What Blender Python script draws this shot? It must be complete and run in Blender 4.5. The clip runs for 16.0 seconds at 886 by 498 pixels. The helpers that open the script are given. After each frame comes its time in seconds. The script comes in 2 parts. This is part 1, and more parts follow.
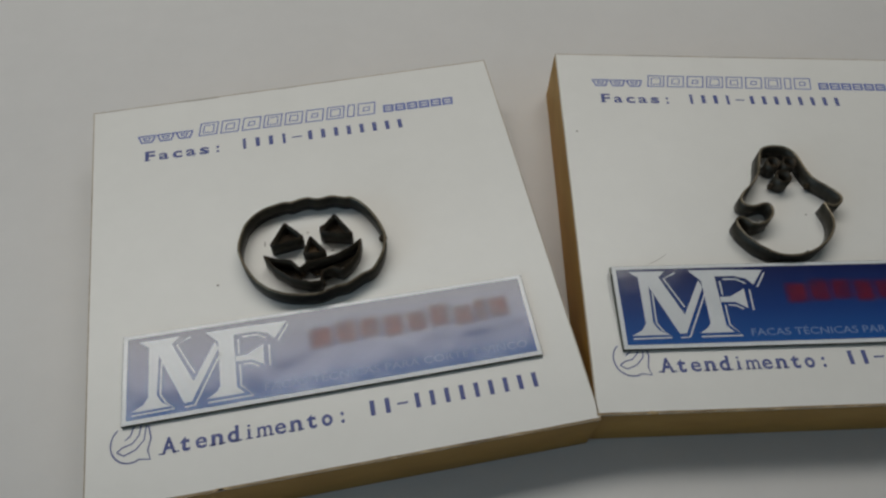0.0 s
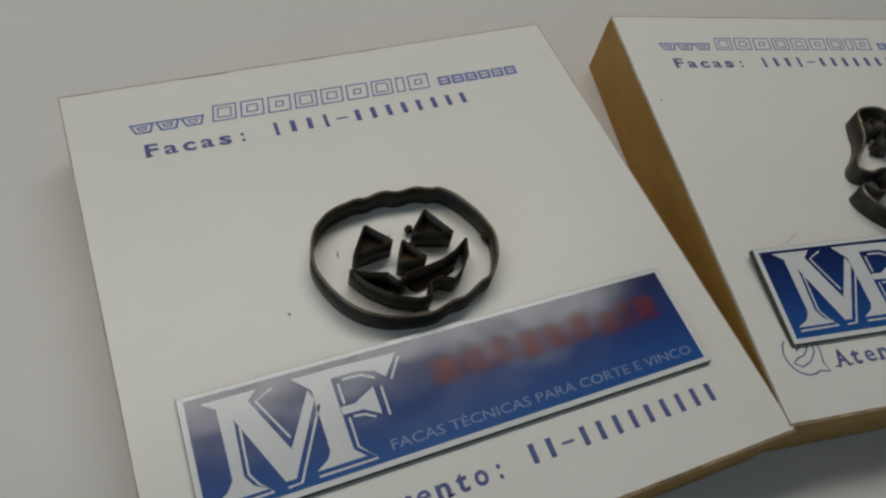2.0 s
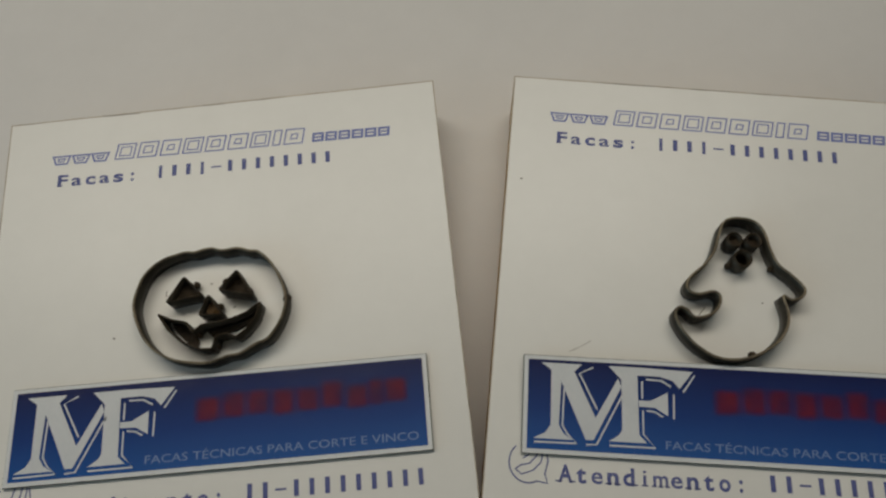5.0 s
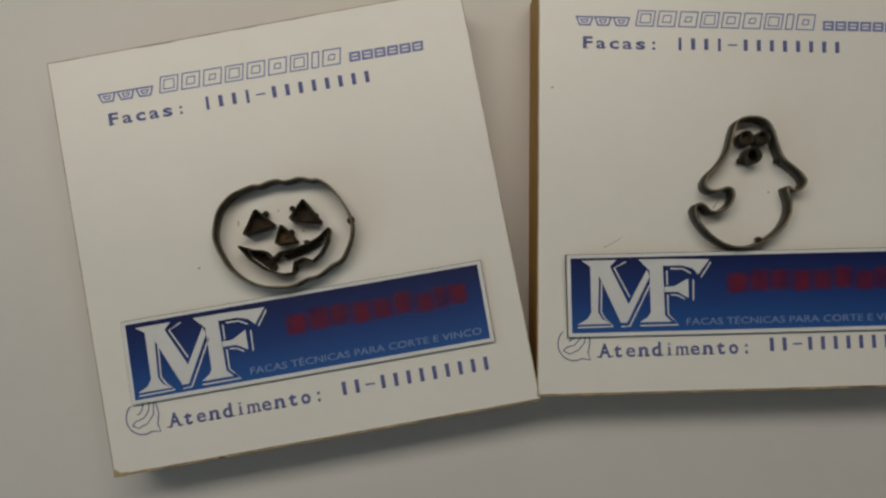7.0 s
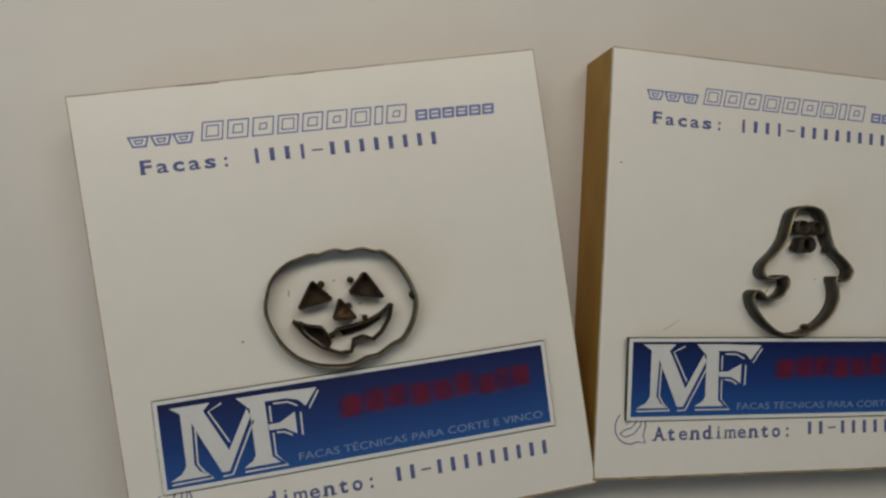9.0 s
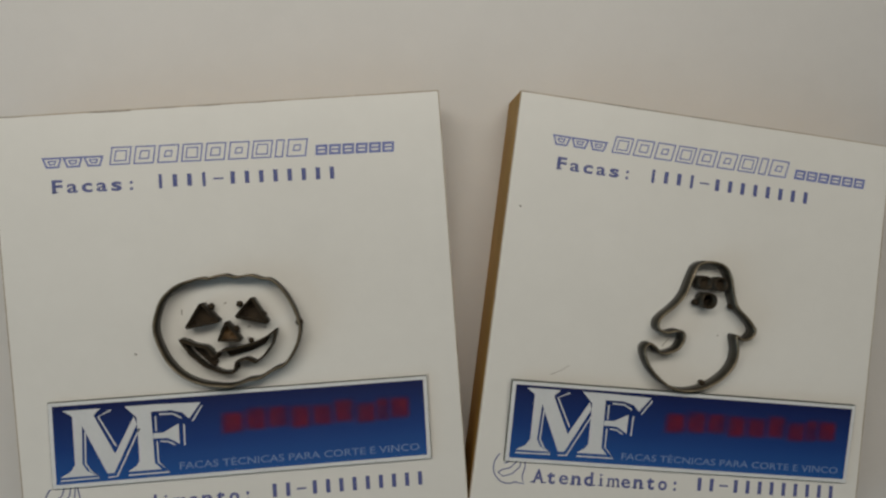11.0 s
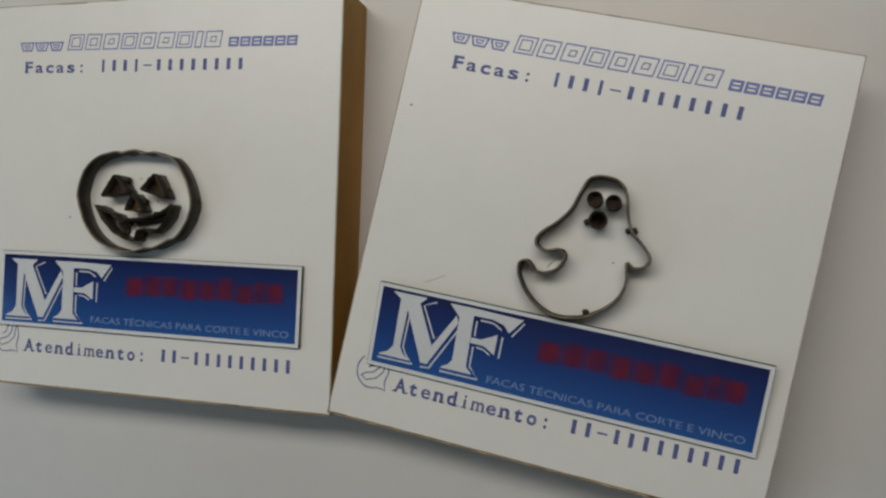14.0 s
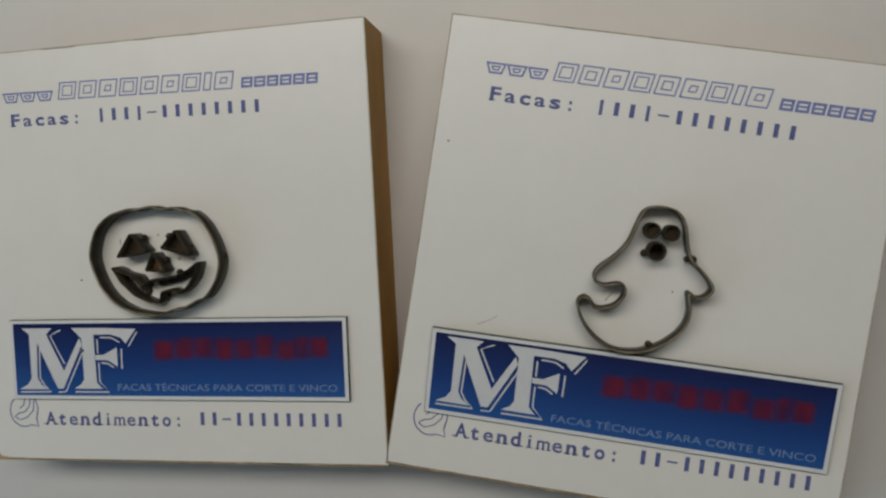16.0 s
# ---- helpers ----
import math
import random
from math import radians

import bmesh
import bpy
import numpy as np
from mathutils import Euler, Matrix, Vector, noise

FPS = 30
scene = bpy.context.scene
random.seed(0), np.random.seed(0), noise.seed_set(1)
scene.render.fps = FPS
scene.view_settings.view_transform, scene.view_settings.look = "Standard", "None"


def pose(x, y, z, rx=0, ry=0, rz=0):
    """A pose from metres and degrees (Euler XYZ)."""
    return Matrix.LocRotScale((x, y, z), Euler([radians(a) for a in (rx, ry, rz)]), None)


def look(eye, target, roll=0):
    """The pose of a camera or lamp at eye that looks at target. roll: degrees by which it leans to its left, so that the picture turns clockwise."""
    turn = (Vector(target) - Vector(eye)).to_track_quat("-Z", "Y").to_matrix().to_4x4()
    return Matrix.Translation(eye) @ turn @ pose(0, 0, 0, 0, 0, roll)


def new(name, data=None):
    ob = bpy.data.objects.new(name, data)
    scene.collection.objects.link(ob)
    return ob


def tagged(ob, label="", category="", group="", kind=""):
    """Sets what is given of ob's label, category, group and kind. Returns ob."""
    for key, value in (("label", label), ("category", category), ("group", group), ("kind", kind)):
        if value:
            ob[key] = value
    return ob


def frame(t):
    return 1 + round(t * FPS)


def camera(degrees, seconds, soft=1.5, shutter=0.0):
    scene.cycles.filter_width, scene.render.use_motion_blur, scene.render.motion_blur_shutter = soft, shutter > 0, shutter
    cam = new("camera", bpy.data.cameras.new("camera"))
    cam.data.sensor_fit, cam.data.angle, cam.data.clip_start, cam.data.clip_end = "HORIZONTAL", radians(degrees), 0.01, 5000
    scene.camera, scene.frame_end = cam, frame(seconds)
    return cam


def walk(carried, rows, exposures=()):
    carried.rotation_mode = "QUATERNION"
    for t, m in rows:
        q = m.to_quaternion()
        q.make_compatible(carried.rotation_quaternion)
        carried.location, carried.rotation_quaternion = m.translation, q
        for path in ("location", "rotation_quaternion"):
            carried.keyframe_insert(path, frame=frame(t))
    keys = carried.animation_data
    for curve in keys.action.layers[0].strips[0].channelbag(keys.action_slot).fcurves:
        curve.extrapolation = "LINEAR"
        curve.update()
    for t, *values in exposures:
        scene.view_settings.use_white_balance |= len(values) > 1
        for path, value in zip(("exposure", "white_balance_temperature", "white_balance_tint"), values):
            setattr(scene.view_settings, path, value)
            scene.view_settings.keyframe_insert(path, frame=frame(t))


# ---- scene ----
cam = camera(61.98, 16.0, soft=2.4)
# seconds, eye (metres), turn (degrees)
PATH = [
    (0, 0.0550, -0.0832, 0.1782, 31.20, -1.59, -10.98),
    (0.5, 0.0446, -0.0776, 0.1652, 32.07, -1.68, -12.96),
    (1, 0.0282, -0.0702, 0.1522, 33.17, -3.82, -16.34),
    (1.5, 0.0173, -0.0640, 0.1428, 34.36, -5.89, -18.81),
    (2, 0.0068, -0.0513, 0.1391, 33.17, -9.31, -21.11),
    (2.5, 0.0009, -0.0448, 0.1356, 33.58, -12.16, -22.32),
    (3, 0.0007, -0.0418, 0.1375, 34.20, -13.86, -23.03),
    (3.5, 0.0137, -0.0524, 0.1489, 33.95, -13.03, -20.51),
    (4, 0.0806, -0.0735, 0.1782, 30.14, -1.13, -10.46),
    (4.2, 0.1008, -0.0711, 0.1822, 28.32, 0.32, -7.67),
    (6.3, 0.0955, 0.0057, 0.1926, 9.36, 1.77, -4.22),
    (6.5, 0.0897, 0.0006, 0.1979, 7.33, 1.68, -7.12),
    (7, 0.0801, -0.0103, 0.2131, 4.60, -0.95, -9.86),
    (7.5, 0.0688, -0.0074, 0.2166, 3.39, -3.28, -10.20),
    (8, 0.0565, 0.0005, 0.2059, 3.17, -4.86, -10.17),
    (8.2, 0.0468, 0.0107, 0.1988, 1.45, -7.52, -9.74),
    (10.3, 0.0350, 0.0322, 0.1993, 1.25, -11.80, -4.17),
    (10.5, 0.0418, 0.0334, 0.2027, 0.86, -11.45, -3.76),
    (11, 0.0847, 0.0341, 0.2111, -0.14, -4.97, -3.33),
    (11.5, 0.1193, 0.0344, 0.2074, -0.57, 0.71, -3.04),
    (12, 0.1401, 0.0333, 0.2030, -0.09, 5.13, -2.13),
    (12.5, 0.1511, 0.0280, 0.2018, 0.45, 7.97, -1.06),
    (13, 0.1621, 0.0199, 0.2014, -0.26, 10.36, 0.41),
    (13.5, 0.1702, 0.0126, 0.2011, -0.28, 12.06, 1.57),
    (14, 0.1767, 0.0057, 0.1993, 0.84, 13.60, 2.79),
    (14.5, 0.1795, 0.0093, 0.1993, 0.01, 14.33, 3.14),
    (15, 0.1801, 0.0112, 0.1997, -0.30, 14.43, 3.31),
    (15.5, 0.1810, 0.0122, 0.1996, -1.32, 14.77, 1.90),
    (16, 0.1493, 0.0269, 0.1976, -3.62, 9.04, -2.02),
]
# seconds, stops, white balance
EXPOSURES = [(0.0, -0.35, 6400, 8), (2.5, -0.43, 6600, 7), (4.0, -0.40, 6760, 6), (6.5, -0.45, 7200, 9), (8.2, -0.42, 7180, 9),
             (10.5, -0.32, 6920, 8), (12.5, -0.29, 6700, 8), (14.5, -0.27, 6570, 8), (16.0, -0.31, 6600, 8)]
walk(cam, [(t, pose(x, y, z, rx, ry, rz)) for t, x, y, z, rx, ry, rz in PATH], EXPOSURES)

# ---- light: a plain dim room and one broad lamp hung above and behind the boards ----
world = bpy.data.worlds.new("room_air")
scene.world = world
world.use_nodes = True
world.node_tree.nodes["Background"].inputs[0].default_value = (0.9, 0.95, 1.0, 1)
world.node_tree.nodes["Background"].inputs[1].default_value = 0.075

lamp_data = bpy.data.lights.new("ceiling_lamp", "AREA")
lamp_data.shape, lamp_data.size, lamp_data.size_y = "RECTANGLE", 0.86, 0.18
lamp_data.energy, lamp_data.color = 3.25, (1.0, 0.965, 0.91)
lamp = new("ceiling_lamp", lamp_data)
lamp.matrix_world = look((0.03, 0.315, 0.62), (0.03, 0.315, 0.0))

# added upward fill, which the ceiling sends back down to soften the front shadows
fill_data = bpy.data.lights.new("fill_uplight", "AREA")
fill_data.shape, fill_data.size, fill_data.size_y = "RECTANGLE", 0.86, 0.18
fill_data.energy, fill_data.color = 3.0, (1.0, 0.952, 0.865)
fill_light = new("fill_uplight", fill_data)
fill_light.matrix_world = look((0.03, 0.315, 0.66), (0.03, 0.315, 2.0))

# daylight from a window at the side
window_data = bpy.data.lights.new("side_window", "AREA")
window_data.shape, window_data.size, window_data.size_y = "RECTANGLE", 0.8, 0.8
window_data.energy, window_data.color = 3.6, (0.56, 0.79, 1.0)
side_window = new("side_window", window_data)
side_window.matrix_world = look((-1.1, -0.45, 0.64), (0.1, 0.0, 0.05))


# ---- materials ----
def shader(name):
    m = bpy.data.materials.new(name)
    m.use_nodes = True
    return m, m.node_tree.nodes, m.node_tree.links, m.node_tree.nodes["Principled BSDF"]


def noise_node(n, l, scale, detail=4.0, rough=0.6):
    co = n.new("ShaderNodeTexCoord")
    tex = n.new("ShaderNodeTexNoise")
    tex.inputs["Scale"].default_value, tex.inputs["Detail"].default_value = scale, detail
    tex.inputs["Roughness"].default_value = rough
    l.new(co.outputs["Object"], tex.inputs["Vector"])
    return tex


def ramp_node(n, l, source, stops):
    ramp = n.new("ShaderNodeValToRGB")
    while len(ramp.color_ramp.elements) < len(stops):
        ramp.color_ramp.elements.new(0.5)
    for e, (at, c) in zip(ramp.color_ramp.elements, stops):
        e.position, e.color = at, (*c, 1)
    l.new(source, ramp.inputs[0])
    return ramp


def bump_node(n, l, source, strength, distance, bsdf):
    b = n.new("ShaderNodeBump")
    b.inputs["Strength"].default_value, b.inputs["Distance"].default_value = strength, distance
    l.new(source, b.inputs["Height"])
    l.new(b.outputs[0], bsdf.inputs["Normal"])


def mottled(name, low, high, scale, rough, metal=0.0, bump=0.0, bump_scale=None, distance=0.0005, spec=0.5, detail=4.0):
    """A surface whose colour wanders between two tones at a coarse and a fine scale."""
    m, n, l, b = shader(name)
    coarse, fine = noise_node(n, l, scale, detail), noise_node(n, l, scale * 9, 3)
    mix = n.new("ShaderNodeMix")
    mix.inputs[0].default_value = 0.35
    l.new(coarse.outputs[0], mix.inputs[2]), l.new(fine.outputs[0], mix.inputs[3])
    ramp = ramp_node(n, l, mix.outputs[0], [(0.3, low), (0.7, high)])
    l.new(ramp.outputs[0], b.inputs["Base Color"])
    b.inputs["Roughness"].default_value, b.inputs["Metallic"].default_value = rough, metal
    b.inputs["Specular IOR Level"].default_value = spec
    if bump:
        bump_node(n, l, noise_node(n, l, bump_scale or scale * 6, 4).outputs[0], bump, distance, b)
    return m


TABLE = mottled("white_table_laminate", (0.655, 0.635, 0.615), (0.705, 0.685, 0.665), 14, 0.42, bump=0.1, bump_scale=900, distance=0.0002)
WALL = mottled("painted_wall", (0.68, 0.67, 0.65), (0.74, 0.73, 0.71), 3, 0.9)
# blue added to unseen walls so that the bounced light turns cooler
WALL_BLUE_TINT = mottled("blue_tint_wall", (0.55, 0.64, 0.74), (0.60, 0.69, 0.78), 3, 0.9)
FLOOR = mottled("dull_floor", (0.28, 0.26, 0.24), (0.36, 0.33, 0.3), 5, 0.7)
LAMINATE = mottled("ivory_board_laminate", (0.81, 0.79, 0.745), (0.855, 0.835, 0.79), 22, 0.34, bump=0.08, bump_scale=700, distance=0.0002)
RIM = mottled("laminate_cut_edge", (0.24, 0.16, 0.085), (0.66, 0.60, 0.50), 110, 0.7)
INK = mottled("violet_blue_ink", (0.065, 0.08, 0.235), (0.17, 0.19, 0.40), 700, 0.5, spec=0.2)
INK_PALE = mottled("pale_violet_ink", (0.13, 0.16, 0.43), (0.25, 0.29, 0.56), 700, 0.5, spec=0.2)
SOOT = mottled("grey_dirt", (0.18, 0.15, 0.12), (0.48, 0.44, 0.39), 900, 0.9)
STICKER_WHITE = mottled("white_sticker_film", (0.74, 0.75, 0.75), (0.82, 0.83, 0.83), 60, 0.2, bump=0.1, bump_scale=90, distance=0.0006)
# the shadow line round the sticker, put into the colour of its side
STICKER_SIDE_SHADE = mottled("shaded_sticker_edge", (0.03, 0.035, 0.02), (0.08, 0.08, 0.05), 300, 0.6)
STEEL = mottled("oiled_dark_steel", (0.010, 0.009, 0.007), (0.072, 0.062, 0.044), 170, 0.44, metal=0.4, bump=0.25, bump_scale=900, distance=0.0002)
EDGE = mottled("ground_steel_edge", (0.05, 0.04, 0.026), (0.38, 0.31, 0.21), 260, 0.4, metal=0.5)
DULL_EDGE = mottled("dull_brown_steel_edge", (0.012, 0.009, 0.006), (0.10, 0.07, 0.04), 330, 0.5, metal=0.4)
WELD = mottled("burnt_weld", (0.02, 0.015, 0.01), (0.09, 0.06, 0.03), 600, 0.6, metal=0.4, bump=0.5, bump_scale=1500)
INNER_DARK = mottled("scorched_wood", (0.009, 0.006, 0.004), (0.065, 0.040, 0.017), 420, 0.8, bump=0.4, bump_scale=1200)
SAWN = mottled("sawn_brown_edge", (0.09, 0.05, 0.018), (0.50, 0.37, 0.21), 150, 0.75)
AMBER = mottled("amber_glue_on_wood", (0.07, 0.035, 0.011), (0.24, 0.13, 0.04), 500, 0.5, bump=0.4, bump_scale=1200)
CHIP = mottled("chipped_tan_wood", (0.36, 0.24, 0.11), (0.58, 0.44, 0.26), 400, 0.8)
LETTER = mottled("white_print", (0.66, 0.68, 0.70), (0.75, 0.76, 0.77), 120, 0.2)
SLOGAN = mottled("pale_blue_print", (0.15, 0.24, 0.46), (0.24, 0.34, 0.56), 200, 0.25)


def wood_material():
    m, n, l, b = shader("brown_plywood_edge")
    co, mp = n.new("ShaderNodeTexCoord"), n.new("ShaderNodeMapping")
    mp.inputs["Scale"].default_value = (55, 55, 140)
    tex = n.new("ShaderNodeTexNoise")
    tex.inputs["Scale"].default_value, tex.inputs["Detail"].default_value = 1.0, 6
    l.new(co.outputs["Object"], mp.inputs[0]), l.new(mp.outputs[0], tex.inputs["Vector"])
    ramp = ramp_node(n, l, tex.outputs[0], [(0.3, (0.39, 0.215, 0.044)), (0.55, (0.45, 0.255, 0.056)), (0.75, (0.50, 0.295, 0.075))])
    l.new(ramp.outputs[0], b.inputs["Base Color"])
    b.inputs["Roughness"].default_value = 0.65
    bump_node(n, l, tex.outputs[0], 0.25, 0.0003, b)
    return m


def sticker_blue():
    """Printed film: navy above, brighter blue below, under a slightly rippled gloss."""
    m, n, l, b = shader("blue_gradient_film")
    co, sep = n.new("ShaderNodeTexCoord"), n.new("ShaderNodeSeparateXYZ")
    l.new(co.outputs["Generated"], sep.inputs[0])
    ramp = ramp_node(n, l, sep.outputs[1], [(0.0, (0.022, 0.105, 0.36)), (0.45, (0.012, 0.050, 0.22)), (1.0, (0.008, 0.014, 0.085))])
    l.new(ramp.outputs[0], b.inputs["Base Color"])
    b.inputs["Roughness"].default_value = 0.16
    b.inputs["Specular IOR Level"].default_value = 0.68
    ripple = noise_node(n, l, 42, 3, 0.5)
    bump_node(n, l, ripple.outputs[0], 0.24, 0.0018, b)
    return m


def red_print():
    """Red ink that has bled: densest in the middle of each block and fading to nothing at its rim."""
    m, n, l, b = shader("bled_red_print")
    co, sep = n.new("ShaderNodeTexCoord"), n.new("ShaderNodeSeparateXYZ")
    l.new(co.outputs["Generated"], sep.inputs[0])

    def calc(op, a, c):
        node = n.new("ShaderNodeMath")
        node.operation, node.use_clamp = op, op == "MULTIPLY"
        for k, v in enumerate((a, c)):
            if isinstance(v, (int, float)):
                node.inputs[k].default_value = v
            else:
                l.new(v, node.inputs[k])
        return node.outputs[0]

    def fade(v, steep):
        return calc("MULTIPLY", calc("MINIMUM", v, calc("SUBTRACT", 1.0, v)), steep)

    grain = noise_node(n, l, 190, 3, 0.6)
    body = calc("MULTIPLY", fade(sep.outputs[0], 3.6), fade(sep.outputs[1], 4.5))
    spots = ramp_node(n, l, grain.outputs[0], [(0.30, (0.72, 0.72, 0.72)), (0.6, (1.0, 1.0, 1.0))])
    l.new(calc("MULTIPLY", calc("MULTIPLY", body, spots.outputs[0]), 0.66), b.inputs["Alpha"])
    ramp = ramp_node(n, l, grain.outputs[0], [(0.35, (0.13, 0.012, 0.04)), (0.65, (0.24, 0.016, 0.03))])
    l.new(ramp.outputs[0], b.inputs["Base Color"])
    b.inputs["Roughness"].default_value = 0.2
    return m


WOOD, BLUE = wood_material(), sticker_blue()
RED = red_print()

# ---- shapes ----
U = 0.00112          # the plan's unit in metres: the boards are about 100 units square
THICK = 16.1 * U     # an 18 mm die board
RULE = 4.6 * U       # how far the steel rule stands out of the board


def part(name, bm, material, parent, label=""):
    me = bpy.data.meshes.new(name)
    bmesh.ops.recalc_face_normals(bm, faces=bm.faces)
    bm.to_mesh(me)
    bm.free()
    me.materials.append(material)
    ob = new(name, me)
    ob.parent = parent
    return tagged(ob, label)


def box_bm(lo, hi, bevel=0.0):
    bm = bmesh.new()
    bmesh.ops.create_cube(bm, size=1)
    for v in bm.verts:
        v.co = Vector([(a + b) / 2 + c * (b - a) for a, b, c in zip(lo, hi, v.co)])
    if bevel:
        bmesh.ops.bevel(bm, geom=bm.edges[:], offset=bevel, segments=2, affect="EDGES", profile=0.6)
    return bm


def prism(bm, outline, z0, z1):
    """An upright prism over an outline in plan units; z in metres."""
    low = [bm.verts.new((x * U, y * U, z0)) for x, y in outline]
    high = [bm.verts.new((x * U, y * U, z1)) for x, y in outline]
    bm.faces.new(low[::-1]), bm.faces.new(high)
    for k in range(len(outline)):
        j = (k + 1) % len(outline)
        bm.faces.new((low[k], low[j], high[j], high[k]))


def prism_bm(outline, z0, z1, bevel=0.0):
    bm = bmesh.new()
    prism(bm, outline, z0, z1)
    if bevel:
        bmesh.ops.bevel(bm, geom=bm.edges[:], offset=bevel, segments=2, affect="EDGES", profile=0.6)
    return bm


def smooth_loop(points, steps=6):
    """A closed Catmull-Rom curve through a few control points."""
    p, out = [Vector(q) for q in points], []
    for k in range(len(p)):
        a, b, c, d = p[k - 1], p[k], p[(k + 1) % len(p)], p[(k + 2) % len(p)]
        for s in range(steps):
            t = s / steps
            out.append(0.5 * (2 * b + (c - a) * t + (2 * a - 5 * b + 4 * c - d) * t * t + (3 * b - a - 3 * c + d) * t ** 3))
    return out


def corner_loop(points, steps=4):
    """A closed loop of straight sides with slightly bent corners."""
    out = []
    for k, q in enumerate(points):
        b, c = Vector(q), Vector(points[(k + 1) % len(points)])
        out += [b.lerp(c, f) for f in (0.05, 0.3, 0.6, 0.95)]
    return out


def rule_bm(loop, width, height, sink, lip):
    """A bent strip of cutting rule on edge: two walls and, if lip, its ground double bevel."""
    bm, n, rings = bmesh.new(), len(loop), []
    for k in range(n):
        along = (loop[(k + 1) % n] - loop[k - 1]).normalized()
        side = Vector((along.y, -along.x)) * width / 2
        wob = 0.06 * math.sin(k * 1.7) * lip
        if lip:
            section = [(1, height - 0.32 * U), (0.12, height + wob * 0.3 * U), (-0.12, height + wob * 0.3 * U), (-1, height - 0.32 * U)]
        else:
            section = [(1, -sink), (1, height - 0.32 * U), (-1, height - 0.32 * U), (-1, -sink)]
        rings.append([bm.verts.new(((loop[k].x + side.x * f) * U, (loop[k].y + side.y * f) * U, z)) for f, z in section])
    for k in range(n):
        a, b = rings[k], rings[(k + 1) % n]
        for j in range(4 if not lip else 3):
            i = (j + 1) % 4
            bm.faces.new((a[j], b[j], b[i], a[i]))
    for f in bm.faces:
        f.smooth = True
    return bm


def cutting_rule(name, loop, parent, beads=(), width=0.56, label="", edge=None):
    ob = part(name, rule_bm(loop, width, RULE, 1.0 * U, 0), STEEL, parent, label)
    ob.location.z = THICK
    part("cutting_edge", rule_bm(loop, width, RULE, 0, 1), edge or EDGE, ob, "dull brown steel edge" if edge else "pale ground steel edge")
    for x, y, r in beads:
        bm = bmesh.new()
        bmesh.ops.create_icosphere(bm, subdivisions=2, radius=1)
        for v in bm.verts:
            v.co *= 1 + 0.25 * noise.noise(v.co * 2.3 + Vector((x, y, 0)))
            v.co = Vector((x * U + v.co.x * r * U, y * U + v.co.y * r * U, RULE * 0.26 + v.co.z * RULE * 0.24))
        for f in bm.faces:
            f.smooth = True
        part("weld_bead", bm, WELD, ob, "dark lumpy weld")
    return ob


# ---- lettering from the built-in font, laid flat ----
glyphs = {}


def glyph(body, weight):
    """Vertices and faces of a word or letter, in font units from its lower left."""
    if (body, weight) not in glyphs:
        cu = bpy.data.curves.new("type", "FONT")
        cu.body, cu.offset, cu.resolution_u = body, weight, 3
        ob = new("type", cu)
        deps = bpy.context.evaluated_depsgraph_get()
        me = bpy.data.meshes.new_from_object(ob.evaluated_get(deps))
        glyphs[body, weight] = ([v.co.copy() for v in me.vertices], [tuple(p.vertices) for p in me.polygons])
        bpy.data.objects.remove(ob)
        bpy.data.curves.remove(cu)
        bpy.data.meshes.remove(me)
    return glyphs[body, weight]


CAP = max(v.y for v in glyph("H", 0)[0])


def set_type(bm, body, x, y, cap, width, z, weight=0.012):
    """Lays a letter or word with its left end at x and its base at y, cap units high and width units wide (None: as it comes)."""
    verts, faces = glyph(body, weight)
    left, right = min(v.x for v in verts), max(v.x for v in verts)
    sy = cap / CAP
    sx = width / (right - left) if width else sy
    made = [bm.verts.new(((x + (v.x - left) * sx) * U, (y + v.y * sy) * U, z)) for v in verts]
    for f in faces:
        bm.faces.new([made[k] for k in f])


WIDE = {"i": 0.21, "t": 0.62, ":": 0.22, "m": 0.92, "F": 0.72, "A": 0.9}


def typewriter(bm, text, x, y, pitch, cap, z):
    """Evenly spaced slab letters."""
    for k, ch in enumerate(text):
        if ch == " ":
            continue
        w = WIDE.get(ch, 0.72) * pitch
        cx = x + (k + 0.42) * pitch
        set_type(bm, ch, cx - w / 2, y, cap, w, z, {"m": 0.012, "i": 0.0, "e": 0.014, "a": 0.018}.get(ch, 0.028))
        feet = {"F": [-0.5], "A": [-0.95, 0.95], "i": [0], "t": [], "n": [-0.8, 0.8], "m": [-0.9, 0, 0.9], "d": [0.95]}.get(ch, [])
        for f in feet:
            fx, fw = cx + f * w / 2, (0.15 if ch == "m" else 0.21) * pitch
            q = [bm.verts.new(((fx + a) * U, (y + b) * U, z)) for a, b in ((-fw, 0), (fw, 0), (fw, 0.09 * cap), (-fw, 0.09 * cap))]
            bm.faces.new(q)


def flat(bm, outline, z):
    bm.faces.new([bm.verts.new((x * U, y * U, z)) for x, y in outline])


def bars(die, x, y, pitch, cap, z, pattern):
    """Plain upright bars, one for each sign that is not spelled out; a dash lies flat, a gap is left free."""
    half = {"|": (0.155, 0.0, 1.0), "l": (0.11, -0.1, 1.05), "-": (0.36, 0.42, 0.55)}
    shared, made = {}, []
    for k, sign in enumerate(pattern):
        if sign == " ":
            continue
        if sign not in shared:
            w, a, b = half[sign]
            bm = bmesh.new()
            flat(bm, [(-w * pitch, a * cap), (w * pitch, a * cap), (w * pitch, b * cap), (-w * pitch, b * cap)], 0)
            ob = part("printed_bar", bm, INK, die)
            shared[sign] = ob.data
        else:
            ob = new("printed_bar", shared[sign])
            ob.parent = die
        ob.location = ((x + (k + 0.42) * pitch) * U, y * U, z)
        made.append(ob)
    return made


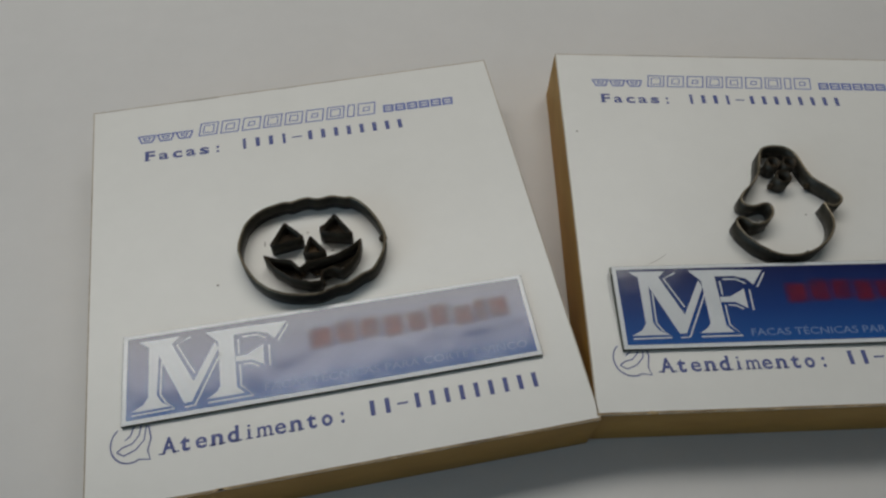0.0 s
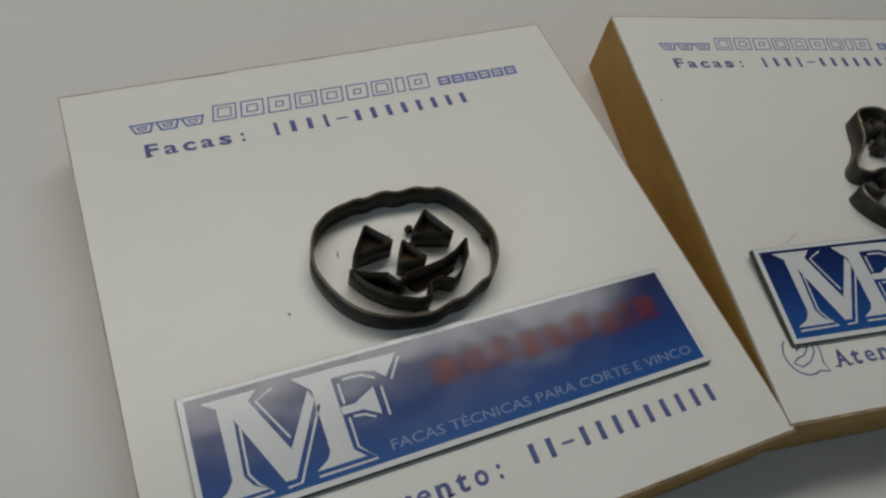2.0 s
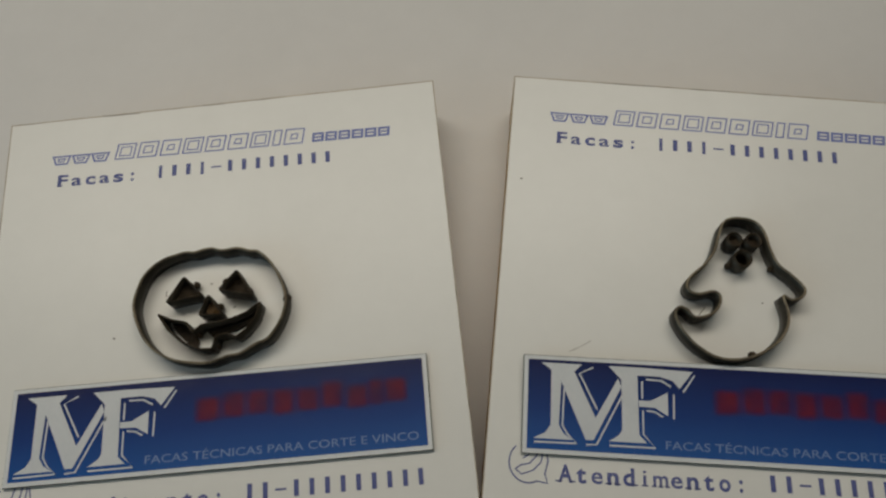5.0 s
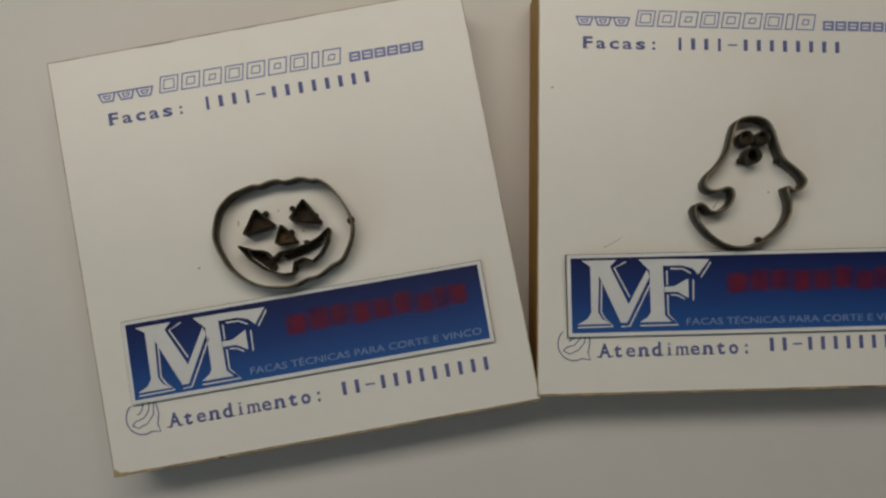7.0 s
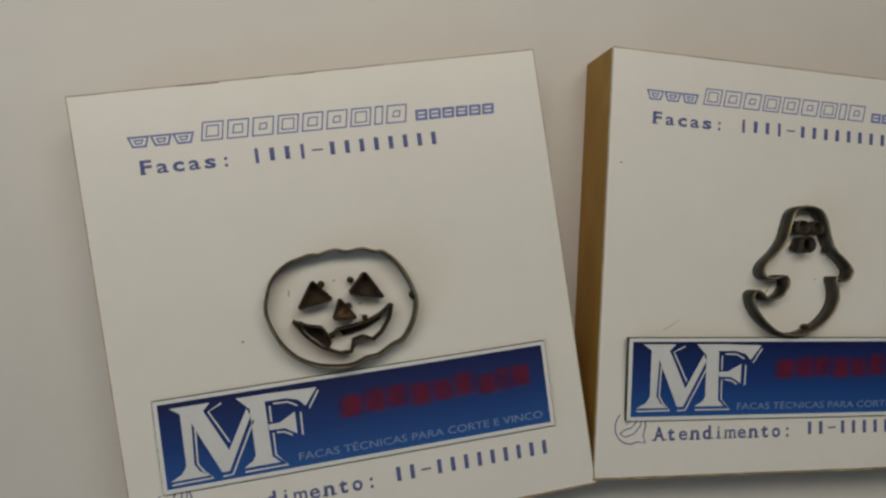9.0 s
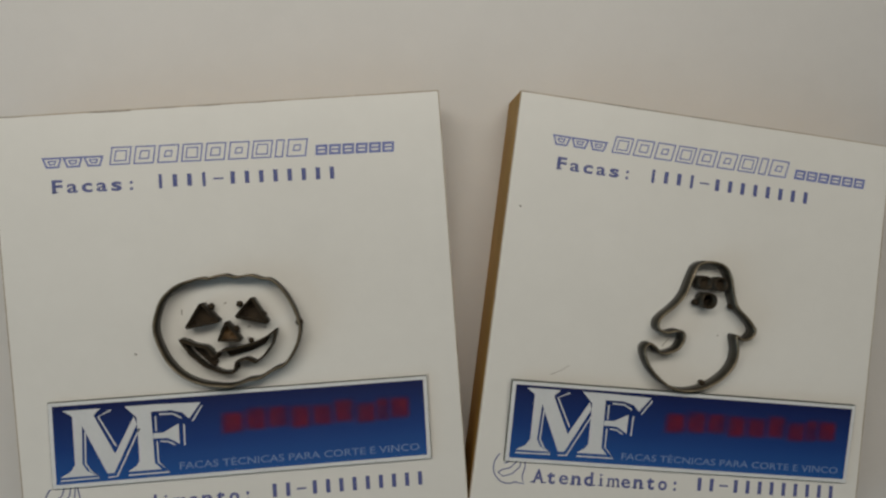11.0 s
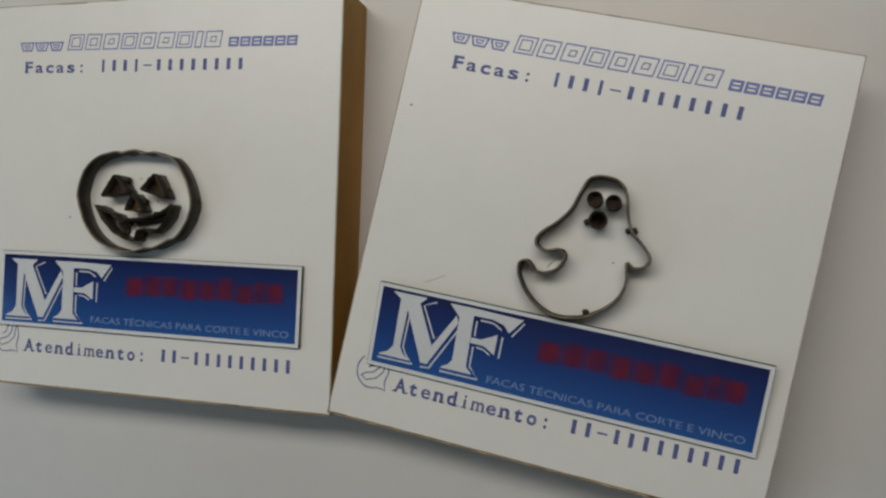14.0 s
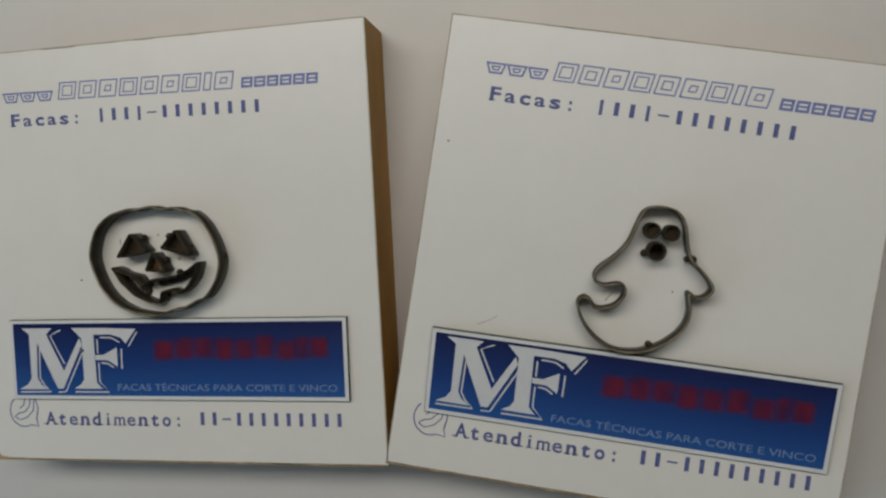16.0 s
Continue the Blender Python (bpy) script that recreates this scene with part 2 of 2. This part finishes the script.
def frame_strokes(bm, outline, width, z):
    """The outline of a plain shape as a thin closed line."""
    p, n = [Vector(q) for q in outline], len(outline)
    inner = []
    for k in range(n):
        e0, e1 = (p[k] - p[k - 1]).normalized(), (p[(k + 1) % n] - p[k]).normalized()
        n0, n1 = Vector((-e0.y, e0.x)), Vector((-e1.y, e1.x))
        m = (n0 + n1).normalized()
        inner.append(p[k] + m * width / max(0.4, m.dot(n0)))
    a = [bm.verts.new((v.x * U, v.y * U, z)) for v in p]
    b = [bm.verts.new((v.x * U, v.y * U, z)) for v in inner]
    for k in range(n):
        j = (k + 1) % n
        bm.faces.new((a[k], a[j], b[j], b[k]))


def stroke(bm, points, width, z):
    """An open thin line through points."""
    p, rows = [Vector(q) for q in points], []
    for k in range(len(p)):
        d = (p[min(k + 1, len(p) - 1)] - p[max(k - 1, 0)]).normalized()
        s = Vector((-d.y, d.x)) * width / 2
        rows.append([bm.verts.new(((p[k].x + s.x * f) * U, (p[k].y + s.y * f) * U, z)) for f in (-1, 1)])
    for a, b in zip(rows, rows[1:]):
        bm.faces.new((a[0], b[0], b[1], a[1]))


# ---- the die board: core, laminate, print ----
def die_board(label, corners, slant=0.0, drop=0.0, rubbed=False):
    die = tagged(new("cutting_die"), label, "cutting die", "cutting dies on the table")
    top = THICK - 0.7 * U
    part("board_core", prism_bm(corners, 0, top, 0.12 * U), WOOD, die, "brown plywood core with bare sawn edges")
    cx, cy = sum(x for x, _ in corners) / 4, sum(y for _, y in corners) / 4
    inset = [(x + (0.12 if x < cx else -0.12), y + (0.12 if y < cy else -0.12)) for x, y in corners]
    part("laminate_edge", prism_bm(inset, top, THICK - 0.25 * U), RIM, die, "thin stained laminate edge")
    part("laminate", prism_bm(corners, THICK - 0.25 * U, THICK, 0.08 * U), LAMINATE, die, "smooth ivory white laminate face")
    z = THICK + 0.05 * U
    bm = bmesh.new()
    frame_strokes(bm, corners, 0.24, THICK + 0.02 * U)
    part("worn_rim", bm, RIM, die, "thin brown worn rim of the laminate")
    bm = bmesh.new()
    (xa, ya), (xb, yb) = corners[0], corners[1]
    run = [(xa + (xb - xa) * k / 30, ya + (yb - ya) * k / 30 + 0.25 + 0.12 * noise.noise(Vector((k * 0.7, xb, 0)))) for k in range(31)]
    stroke(bm, run, 0.5, THICK + 0.03 * U)
    part("sawn_rim", bm, SAWN, die, "brown sawn wood showing along the front edge")
    rng = random.Random(label)
    for k in range(5):
        at = rng.uniform(corners[0][0] + 5, corners[1][0] - 8)
        w, d = rng.uniform(1.2, 4.0), rng.uniform(0.35, 0.7)
        y = corners[0][1] + (corners[1][1] - corners[0][1]) * (at - corners[0][0]) / (corners[1][0] - corners[0][0])
        bm = bmesh.new()
        flat(bm, [(at, y), (at + w, y), (at + w * 0.8, y + d * 0.6), (at + w * 0.5, y + d), (at + w * 0.2, y + d * 0.7)], THICK + 0.035 * U)
        part("edge_chip", bm, CHIP, die, "small tan chip in the laminate edge")
    if rubbed:
        x, y = corners[0]
        bm = bmesh.new()
        flat(bm, [(x + 0.05, y + 0.1), (x + 4.6, y + 0.1), (x + 3.4, y + 0.7), (x + 1.6, y + 0.8), (x + 0.6, y + 1.6), (x + 0.05, y + 1.9)], THICK + 0.04 * U)
        part("worn_corner", bm, CHIP, die, "rubbed tan corner of the laminate")
    for k in range(5):
        at = rng.uniform(corners[3][0] + 3, corners[2][0] - 20)
        y = corners[3][1] + (corners[2][1] - corners[3][1]) * (at - corners[3][0]) / (corners[2][0] - corners[3][0]) - 0.2
        bm = bmesh.new()
        stroke(bm, [(at, y + 0.06), (at + 2, y), (at + rng.uniform(3, 9), y + 0.1)], rng.uniform(0.14, 0.3), THICK + 0.035 * U)
        part("edge_stain", bm, SOOT, die, "dark smudge along the laminate edge")

    # the address line: plain outlined blocks in the ink's colour
    for k in range(3):
        x = 1.9 + 4.5 * k
        bm = bmesh.new()
        frame_strokes(bm, [(x + 0.6, 52.3), (x + 3.4, 52.3), (x + 4.2, 54.7), (x - 0.3, 54.7)], 0.4, z)
        frame_strokes(bm, [(x + 1.3, 53.0), (x + 2.6, 53.0), (x + 3.0, 54.0), (x + 0.9, 54.0)], 0.3, z)
        part("printed_shape", bm, INK_PALE, die, "small outlined violet printed block")
    x = 16.2
    for k in range(9):
        bm = bmesh.new()
        w = 2.1 if k == 7 else 4.7
        lean = [(x, 52.4), (x + w - 0.2, 52.4), (x + w + 0.5, 56.5), (x + 0.7, 56.5)]
        frame_strokes(bm, lean, 0.3, z)
        if k != 7:
            d = 0.9 + 0.25 * (k % 3)
            frame_strokes(bm, [(x + d + 0.1, 52.3 + d), (x + w - d, 52.3 + d), (x + w + 0.3 - d, 56.6 - d), (x + d + 0.6, 56.6 - d)], 0.26, z)
        part("printed_shape", bm, INK_PALE, die, "outlined violet printed block")
        x += w + 0.55
    for k in range(6):
        bm = bmesh.new()
        x = 62.3 + 3.08 * k
        frame_strokes(bm, [(x, 52.5), (x + 2.7, 52.5), (x + 2.9, 54.9), (x + 0.2, 54.9)], 0.55, z)
        stroke(bm, [(x + 0.7, 53.7), (x + 2.3, 53.7)], 0.4, z)
        part("printed_shape", bm, INK_PALE, die, "small outlined violet printed block")

    bm = bmesh.new()
    typewriter(bm, "Facas:", 3.3, 46.7, 3.22, 2.8, z)
    part("printed_word", bm, INK, die, "violet typewriter lettering")
    bars(die, 3.3, 46.9, 3.22, 2.8, z, "       l||l-||||||||")
    bm = bmesh.new()
    typewriter(bm, "Atendimento:", 7.6, -25.9, 3.05, 3.1, z)
    word = part("printed_word", bm, INK, die, "violet typewriter lettering")
    lower = [word] + bars(die, 7.6, -25.6, 3.05, 3.1, z, "             ||-|||||||||")

    # round telephone mark beside the lower line
    bm = bmesh.new()
    ring = [(1.6 + 3.7 * math.cos(a), -22.6 + 3.9 * math.sin(a)) for a in [radians(d) for d in range(130, 300, 12)]]
    stroke(bm, ring + [(5.4, -26.4), (4.9, -24.6), (5.5, -22.2), (5.0, -19.6)], 0.28, z)
    stroke(bm, [(-0.9, -24.0), (0.2, -23.2), (1.9, -22.8), (3.2, -21.4), (3.6, -19.4)], 0.26, z)
    stroke(bm, [(-0.9, -24.0), (0.4, -24.9), (2.6, -24.1), (4.2, -22.4), (4.6, -19.5)], 0.26, z)
    stroke(bm, [(2.2, -19.4), (1.6, -21.2), (0.6, -21.9)], 0.26, z)
    lower.append(part("printed_mark", bm, INK, die, "round line-drawn telephone mark"))
    # the lower line was stamped apart from the upper ones, at its own slant
    turn = Matrix.Translation((0, (drop - 25.0) * U, 0)) @ pose(0, 0, 0, 0, 0, slant) @ Matrix.Translation((0, 25.0 * U, 0))
    for ob in lower:
        ob.location = turn @ ob.location
        ob.rotation_euler.z = radians(slant)
    return die


def sticker(die, x, y, turn, rise=0.0, nudge=(0.0, 0.0)):
    """The glossy company sticker, glued on the board."""
    w, h, z0 = 85.0, 19.4, THICK + 0.02 * U
    base = part("sticker", prism_bm([(0, -h), (w, -h), (w, 0), (0, 0)], -0.3 * U, 0.9 * U, 0.05 * U), STICKER_SIDE_SHADE, die, "raised glossy blue and white sticker")
    base.location, base.rotation_euler = (x * U, y * U, z0 + h * U * math.sin(radians(rise))), (radians(rise), 0, radians(turn))
    part("sticker_border", prism_bm([(0.12, -h + 0.12), (w - 0.12, -h + 0.12), (w - 0.12, -0.12), (0.12, -0.12)], 0.9 * U, 1.02 * U), STICKER_WHITE, base, "white sticker border")
    z = 1.10 * U
    part("blue_panel", prism_bm([(1.0, -h + 1.0), (w - 1.0, -h + 1.0), (w - 1.0, -0.9), (1.0, -0.9)], 1.0 * U, z), BLUE, base, "blue gradient printed panel")
    z += 0.03 * U
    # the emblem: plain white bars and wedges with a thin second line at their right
    shapes = [
        [(3.6, -1.5), (7.2, -1.5), (7.6, -5.1), (7.2, -13.6), (8.2, -15.3), (10.1, -16.4), (2.3, -16.4), (4.6, -15.2), (5.6, -13.7), (5.6, -2.9)],
        [(7.2, -1.5), (11.7, -1.5), (10.2, -3.0), (14.4, -11.9), (14.0, -16.2), (12.5, -16.2), (7.6, -5.1)],
        [(14.4, -11.9), (18.9, -3.9), (19.5, -5.6), (14.0, -16.2)],
        [(17.0, -1.5), (23.5, -1.5), (22.7, -3.1), (22.9, -14.7), (24.4, -16.2), (17.0, -16.2), (18.9, -15.0), (19.6, -13.9), (19.5, -4.1)],
        [(23.5, -1.5), (33.7, -1.8), (31.0, -5.3), (29.6, -3.8), (27.1, -3.1), (22.7, -3.1)],
        [(22.9, -8.0), (25.2, -8.0), (28.6, -6.2), (28.6, -10.8), (26.1, -9.3), (22.9, -9.2)],
    ]
    for outline in shapes:
        bm = bmesh.new()
        flat(bm, [(a + nudge[0], b + nudge[1]) for a, b in outline], z)
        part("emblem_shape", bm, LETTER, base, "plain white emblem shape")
    for line in ([(8.2, -6.5), (7.9, -13.6), (8.9, -15.3), (10.7, -17.0), (2.4, -17.1)], [(14.0, -2.0), (11.2, -3.3), (14.7, -10.2)], [(20.0, -6.6), (14.6, -17.0), (12.6, -17.1)],
                 [(34.0, -2.5), (31.7, -5.9)], [(29.8, -6.5), (29.7, -11.3)], [(23.6, -4.2), (23.6, -7.6)], [(23.7, -9.9), (23.7, -14.5), (26.0, -17.0), (17.1, -17.0)], [(24.4, -9.9), (26.1, -10.1), (27.6, -11.0)],
                 [(24.4, -3.8), (27.4, -3.9), (29.3, -5.0)]):
        bm = bmesh.new()
        stroke(bm, [(a + nudge[0], b + nudge[1]) for a, b in line], 0.34, z)
        part("emblem_line", bm, LETTER, base, "thin white emblem line")
    at = 37.6
    for k in range(9):
        bm = bmesh.new()
        wd = 2.4 if k == 7 else 5.2 if k == 0 else 4.7
        low, tall = -10.3 + 0.3 * (k % 3), 5.6 + 0.5 * (k % 2)
        flat(bm, [(at - 0.5, low), (at + wd + 0.3, low), (at + wd + 0.5, low + tall), (at - 0.3, low + tall)], z + 0.01 * U * k)
        part("red_block", bm, RED, base, "blurred dark red printed block")
        at += wd + 0.3
    bm = bmesh.new()
    set_type(bm, "FACAS TÉCNICAS PARA CORTE E VINCO", 28.0, -17.1, 1.55, 54.3, z, 0.002)
    part("slogan", bm, SLOGAN, base, "thin pale blue capitals")
    return base


def dark_fill(die, loop, height, material):
    """A fill inside a small closed rule, uneven on top; its darkest tone stands in for shade."""
    bm = bmesh.new()
    prism(bm, [(v[0], v[1]) for v in loop], THICK + 0.02 * U, THICK + height * RULE)
    bmesh.ops.triangulate(bm, faces=[f for f in bm.faces if f.normal.z > 0.5 or len(f.verts) > 4])
    tops = [f for f in bm.faces if min(v.co.z for v in f.verts) > THICK + 0.5 * height * RULE]
    bmesh.ops.poke(bm, faces=tops)
    for v in bm.verts:
        if v.co.z > THICK + 0.5 * height * RULE:
            v.co.z += 0.5 * U * noise.noise(v.co * 900)
    part("dark_fill", bm, material, die, "dark uneven fill inside the rule")


def mark(die, name, points, width, label):
    bm = bmesh.new()
    stroke(bm, points, width, THICK + 0.04 * U)
    part(name, bm, SOOT, die, label)


# ---- room and table ----
def slab(name, lo, hi, material, label, category):
    ob = part(name, box_bm(lo, hi), material, None)
    return tagged(ob, label, category, kind="structure")


slab("floor", (-1.9, -1.9, -0.80), (2.1, 1.9, -0.75), FLOOR, "dull plain floor under the table", "floor")
slab("ceiling", (-1.9, -1.9, 1.75), (2.1, 1.9, 1.80), WALL, "plain painted ceiling", "ceiling")
slab("wall_north", (-1.9, 1.9, -0.8), (2.1, 2.0, 1.8), WALL, "plain painted wall", "wall")
slab("wall_south", (-1.9, -2.0, -0.8), (2.1, -1.9, 1.8), WALL_BLUE_TINT, "plain painted wall", "wall")
slab("wall_east", (2.1, -2.0, -0.8), (2.2, 2.0, 1.8), WALL, "plain painted wall", "wall")
slab("wall_west", (-2.0, -2.0, -0.8), (-1.9, 2.0, 1.8), WALL_BLUE_TINT, "plain painted wall", "wall")

table = tagged(new("table"), "plain white table with a smooth matt top", "table")
table.location = (0.1, 0.05, -0.75)
part("tabletop", box_bm((-0.75, -0.5, 0.72), (0.75, 0.5, 0.75), 0.003), TABLE, table, "smooth off-white tabletop")
for sx in (-0.68, 0.68):
    for sy in (-0.43, 0.43):
        part("leg", box_bm((sx - 0.025, sy - 0.025, 0), (sx + 0.025, sy + 0.025, 0.72), 0.003), TABLE, table)

# ---- the pumpkin die ----
pumpkin_die = die_board("square white-faced plywood cutting die with pumpkin rule on white table", [(-6.6, -34.9), (93.2, -34.7), (91.7, 66.4), (-9.2, 64.2)], rubbed=True)
sticker(pumpkin_die, 0, 0, 0, nudge=(-0.35, -0.5))
PUMPKIN = [(25.0, 14.6), (25.9, 19.3), (27.5, 22.2), (30.5, 24.5), (34.3, 25.6), (35.8, 25.8), (37.3, 25.6), (39.2, 26.1), (41.1, 26.2), (42.8, 25.6), (44.4, 25.6), (46.6, 25.8), (49.1, 24.9),
           (50.9, 24.6), (53.4, 22.2), (55.6, 18.2), (56.8, 13.8), (56.3, 10.6), (55.0, 7.8), (53.0, 5.3), (50.9, 4.5), (49.2, 3.6), (47.2, 2.6), (44.9, 2.4), (43.4, 1.9), (41.0, 1.3), (37.7, 1.6),
           (33.7, 2.6), (29.9, 4.9), (26.9, 8.8)]
cutting_rule("pumpkin_rule", smooth_loop(PUMPKIN), pumpkin_die, [(56.5, 14.4, 0.95)], label="dark steel rule bent to a pumpkin outline")
for tri in ([(35.3, 20.3), (31.7, 14.8), (39.1, 15.9)], [(46.5, 20.8), (42.7, 16.7), (49.9, 14.8)], [(40.6, 15.8), (38.7, 11.6), (43.6, 11.3)]):
    dark_fill(pumpkin_die, corner_loop(tri), 0.38, AMBER if tri[0][1] < 18 else INNER_DARK)
cutting_rule("eye_rule", corner_loop([(35.3, 20.3), (31.7, 14.8), (39.1, 15.9)]), pumpkin_die, [(37.1, 19.2, 0.75)], width=0.4, label="dark steel rule bent to a triangle", edge=DULL_EDGE)
cutting_rule("eye_rule", corner_loop([(46.5, 20.8), (42.7, 16.7), (49.9, 14.8)]), pumpkin_die, [(43.4, 19.4, 0.75), (48.6, 16.8, 0.7)], width=0.4, label="dark steel rule bent to a triangle", edge=DULL_EDGE)
cutting_rule("nose_rule", corner_loop([(40.6, 15.8), (38.7, 11.6), (43.6, 11.3)]), pumpkin_die, [(42.3, 13.9, 0.75)], width=0.4, label="small dark steel triangle rule", edge=DULL_EDGE)
GRIN = [(30.2, 12.5), (33.2, 11.0), (36.0, 10.3), (37.5, 8.1), (39.4, 9.4), (42.2, 9.6), (46.0, 10.3), (48.8, 11.4), (51.5, 13.3), (50.6, 10.2), (48.6, 7.6), (46.6, 6.2), (44.6, 7.2), (42.4, 6.7),
        (41.7, 4.2), (39.4, 4.3), (35.6, 6.0), (32.4, 9.0)]
cutting_rule("mouth_rule", corner_loop(GRIN), pumpkin_die, [(45.5, 11.0, 0.65), (38.0, 8.2, 0.7), (42.2, 5.2, 0.5)], width=0.4, label="dark steel rule bent to a grin", edge=DULL_EDGE)
# shade inside the grin, put in as low dark fills
dark_fill(pumpkin_die, [(31.6, 12.2), (34.2, 10.4), (36.7, 9.8), (37.4, 8.2), (37.8, 6.4), (37.2, 5.6), (35.7, 6.5), (33.0, 9.3)], 0.16, INNER_DARK)
dark_fill(pumpkin_die, [(39.6, 8.9), (40.5, 7.7), (42.0, 7.9), (45.5, 8.6), (48.5, 9.9), (49.6, 11.5), (46.0, 10.0), (42.0, 9.1)], 0.2, INNER_DARK)
for cx, cy, ln in ((39.6, 19.6, 0.6), (45.2, 19.4, 0.5), (44.6, 13.9, 0.7), (48.4, 13.6, 0.4), (30.8, 11.6, 0.5), (44.4, 11.4, 0.5), (43.2, 16.0, 0.5)):
    mark(pumpkin_die, "crumb", [(cx, cy), (cx + ln, cy + 0.3 * ln)], 0.28, "tiny brown crumb of scorched wood")
mark(pumpkin_die, "speck", [(30.2, 18.9), (30.1, 17.6)], 0.25, "small grey scuff")
mark(pumpkin_die, "speck", [(19.2, 9.5), (19.7, 9.3)], 0.4, "tiny dark speck")

# ---- the ghost die ----
ghost_die = die_board("square white-faced plywood cutting die with ghost rule on white table", [(-7.0, -37.2), (89.0, -33.0), (86.4, 64.0), (-7.4, 63.9)], slant=2.7, drop=-2.3)
ghost_die.matrix_world = Matrix.Translation((106.43 * U, 1.45 * U, 0)) @ pose(0, 0, 0, 0, 0, -10.90)
sticker(ghost_die, -0.85, -3.92, 2.45, 4.0)
GHOST = [(41.9, 29.4), (39.4, 28.2), (38.3, 25.2), (37.2, 21.3), (35.0, 18.0), (32.5, 15.5), (31.5, 13.6), (32.0, 12.1), (34.0, 11.6), (36.6, 12.4), (38.0, 11.9), (38.2, 10.3), (37.0, 8.1), (34.7, 6.8),
         (32.8, 6.7), (31.6, 7.9), (30.2, 8.5), (29.1, 7.3), (29.9, 4.6), (32.6, 1.3), (36.6, -1.1), (40.6, -1.5), (45.0, -0.2), (48.9, 2.6), (51.2, 5.9), (51.7, 9.2), (50.9, 12.8), (52.6, 12.1), (54.6, 12.9),
         (55.3, 14.8), (53.2, 17.2), (50.4, 19.5), (48.9, 22.6), (47.7, 26.7), (45.6, 29.0)]
cutting_rule("ghost_rule", smooth_loop(GHOST, 5), ghost_die, [(50.9, 19.7, 0.85), (49.7, 19.6, 0.7), (45.1, 0.6, 0.75)], label="dark steel rule bent to a ghost outline")


def punch(cx, cy, r, name, fill, beads=()):
    ring = [Vector((cx + r * math.cos(a), cy + r * math.sin(a))) for a in [2 * math.pi * k / 22 for k in range(22)]]
    dark_fill(ghost_die, ring, fill, INNER_DARK)
    cutting_rule(name, ring, ghost_die, beads, width=0.42, label="small round dark steel punch", edge=DULL_EDGE)


punch(41.5, 24.4, 1.5, "eye_punch", 0.62)
punch(45.4, 24.5, 1.5, "eye_punch", 0.62)
punch(43.1, 20.3, 1.75, "mouth_punch", 0.15, [(40.9, 19.5, 0.8)])
mark(ghost_die, "speck", [(-4.2, 36.8), (-3.7, 36.7)], 0.45, "tiny dark speck")
mark(ghost_die, "scuff", [(8.5, -2.0), (10.6, -0.9), (12.9, 0.7)], 0.11, "faint pencil scuff")
mark(ghost_die, "scratch", [(34.8, 8.0), (35.6, 9.3), (36.3, 10.2)], 0.22, "short brown scratch inside the rule")
mark(ghost_die, "speck", [(48.0, 12.3), (48.4, 12.2)], 0.3, "tiny dark speck")
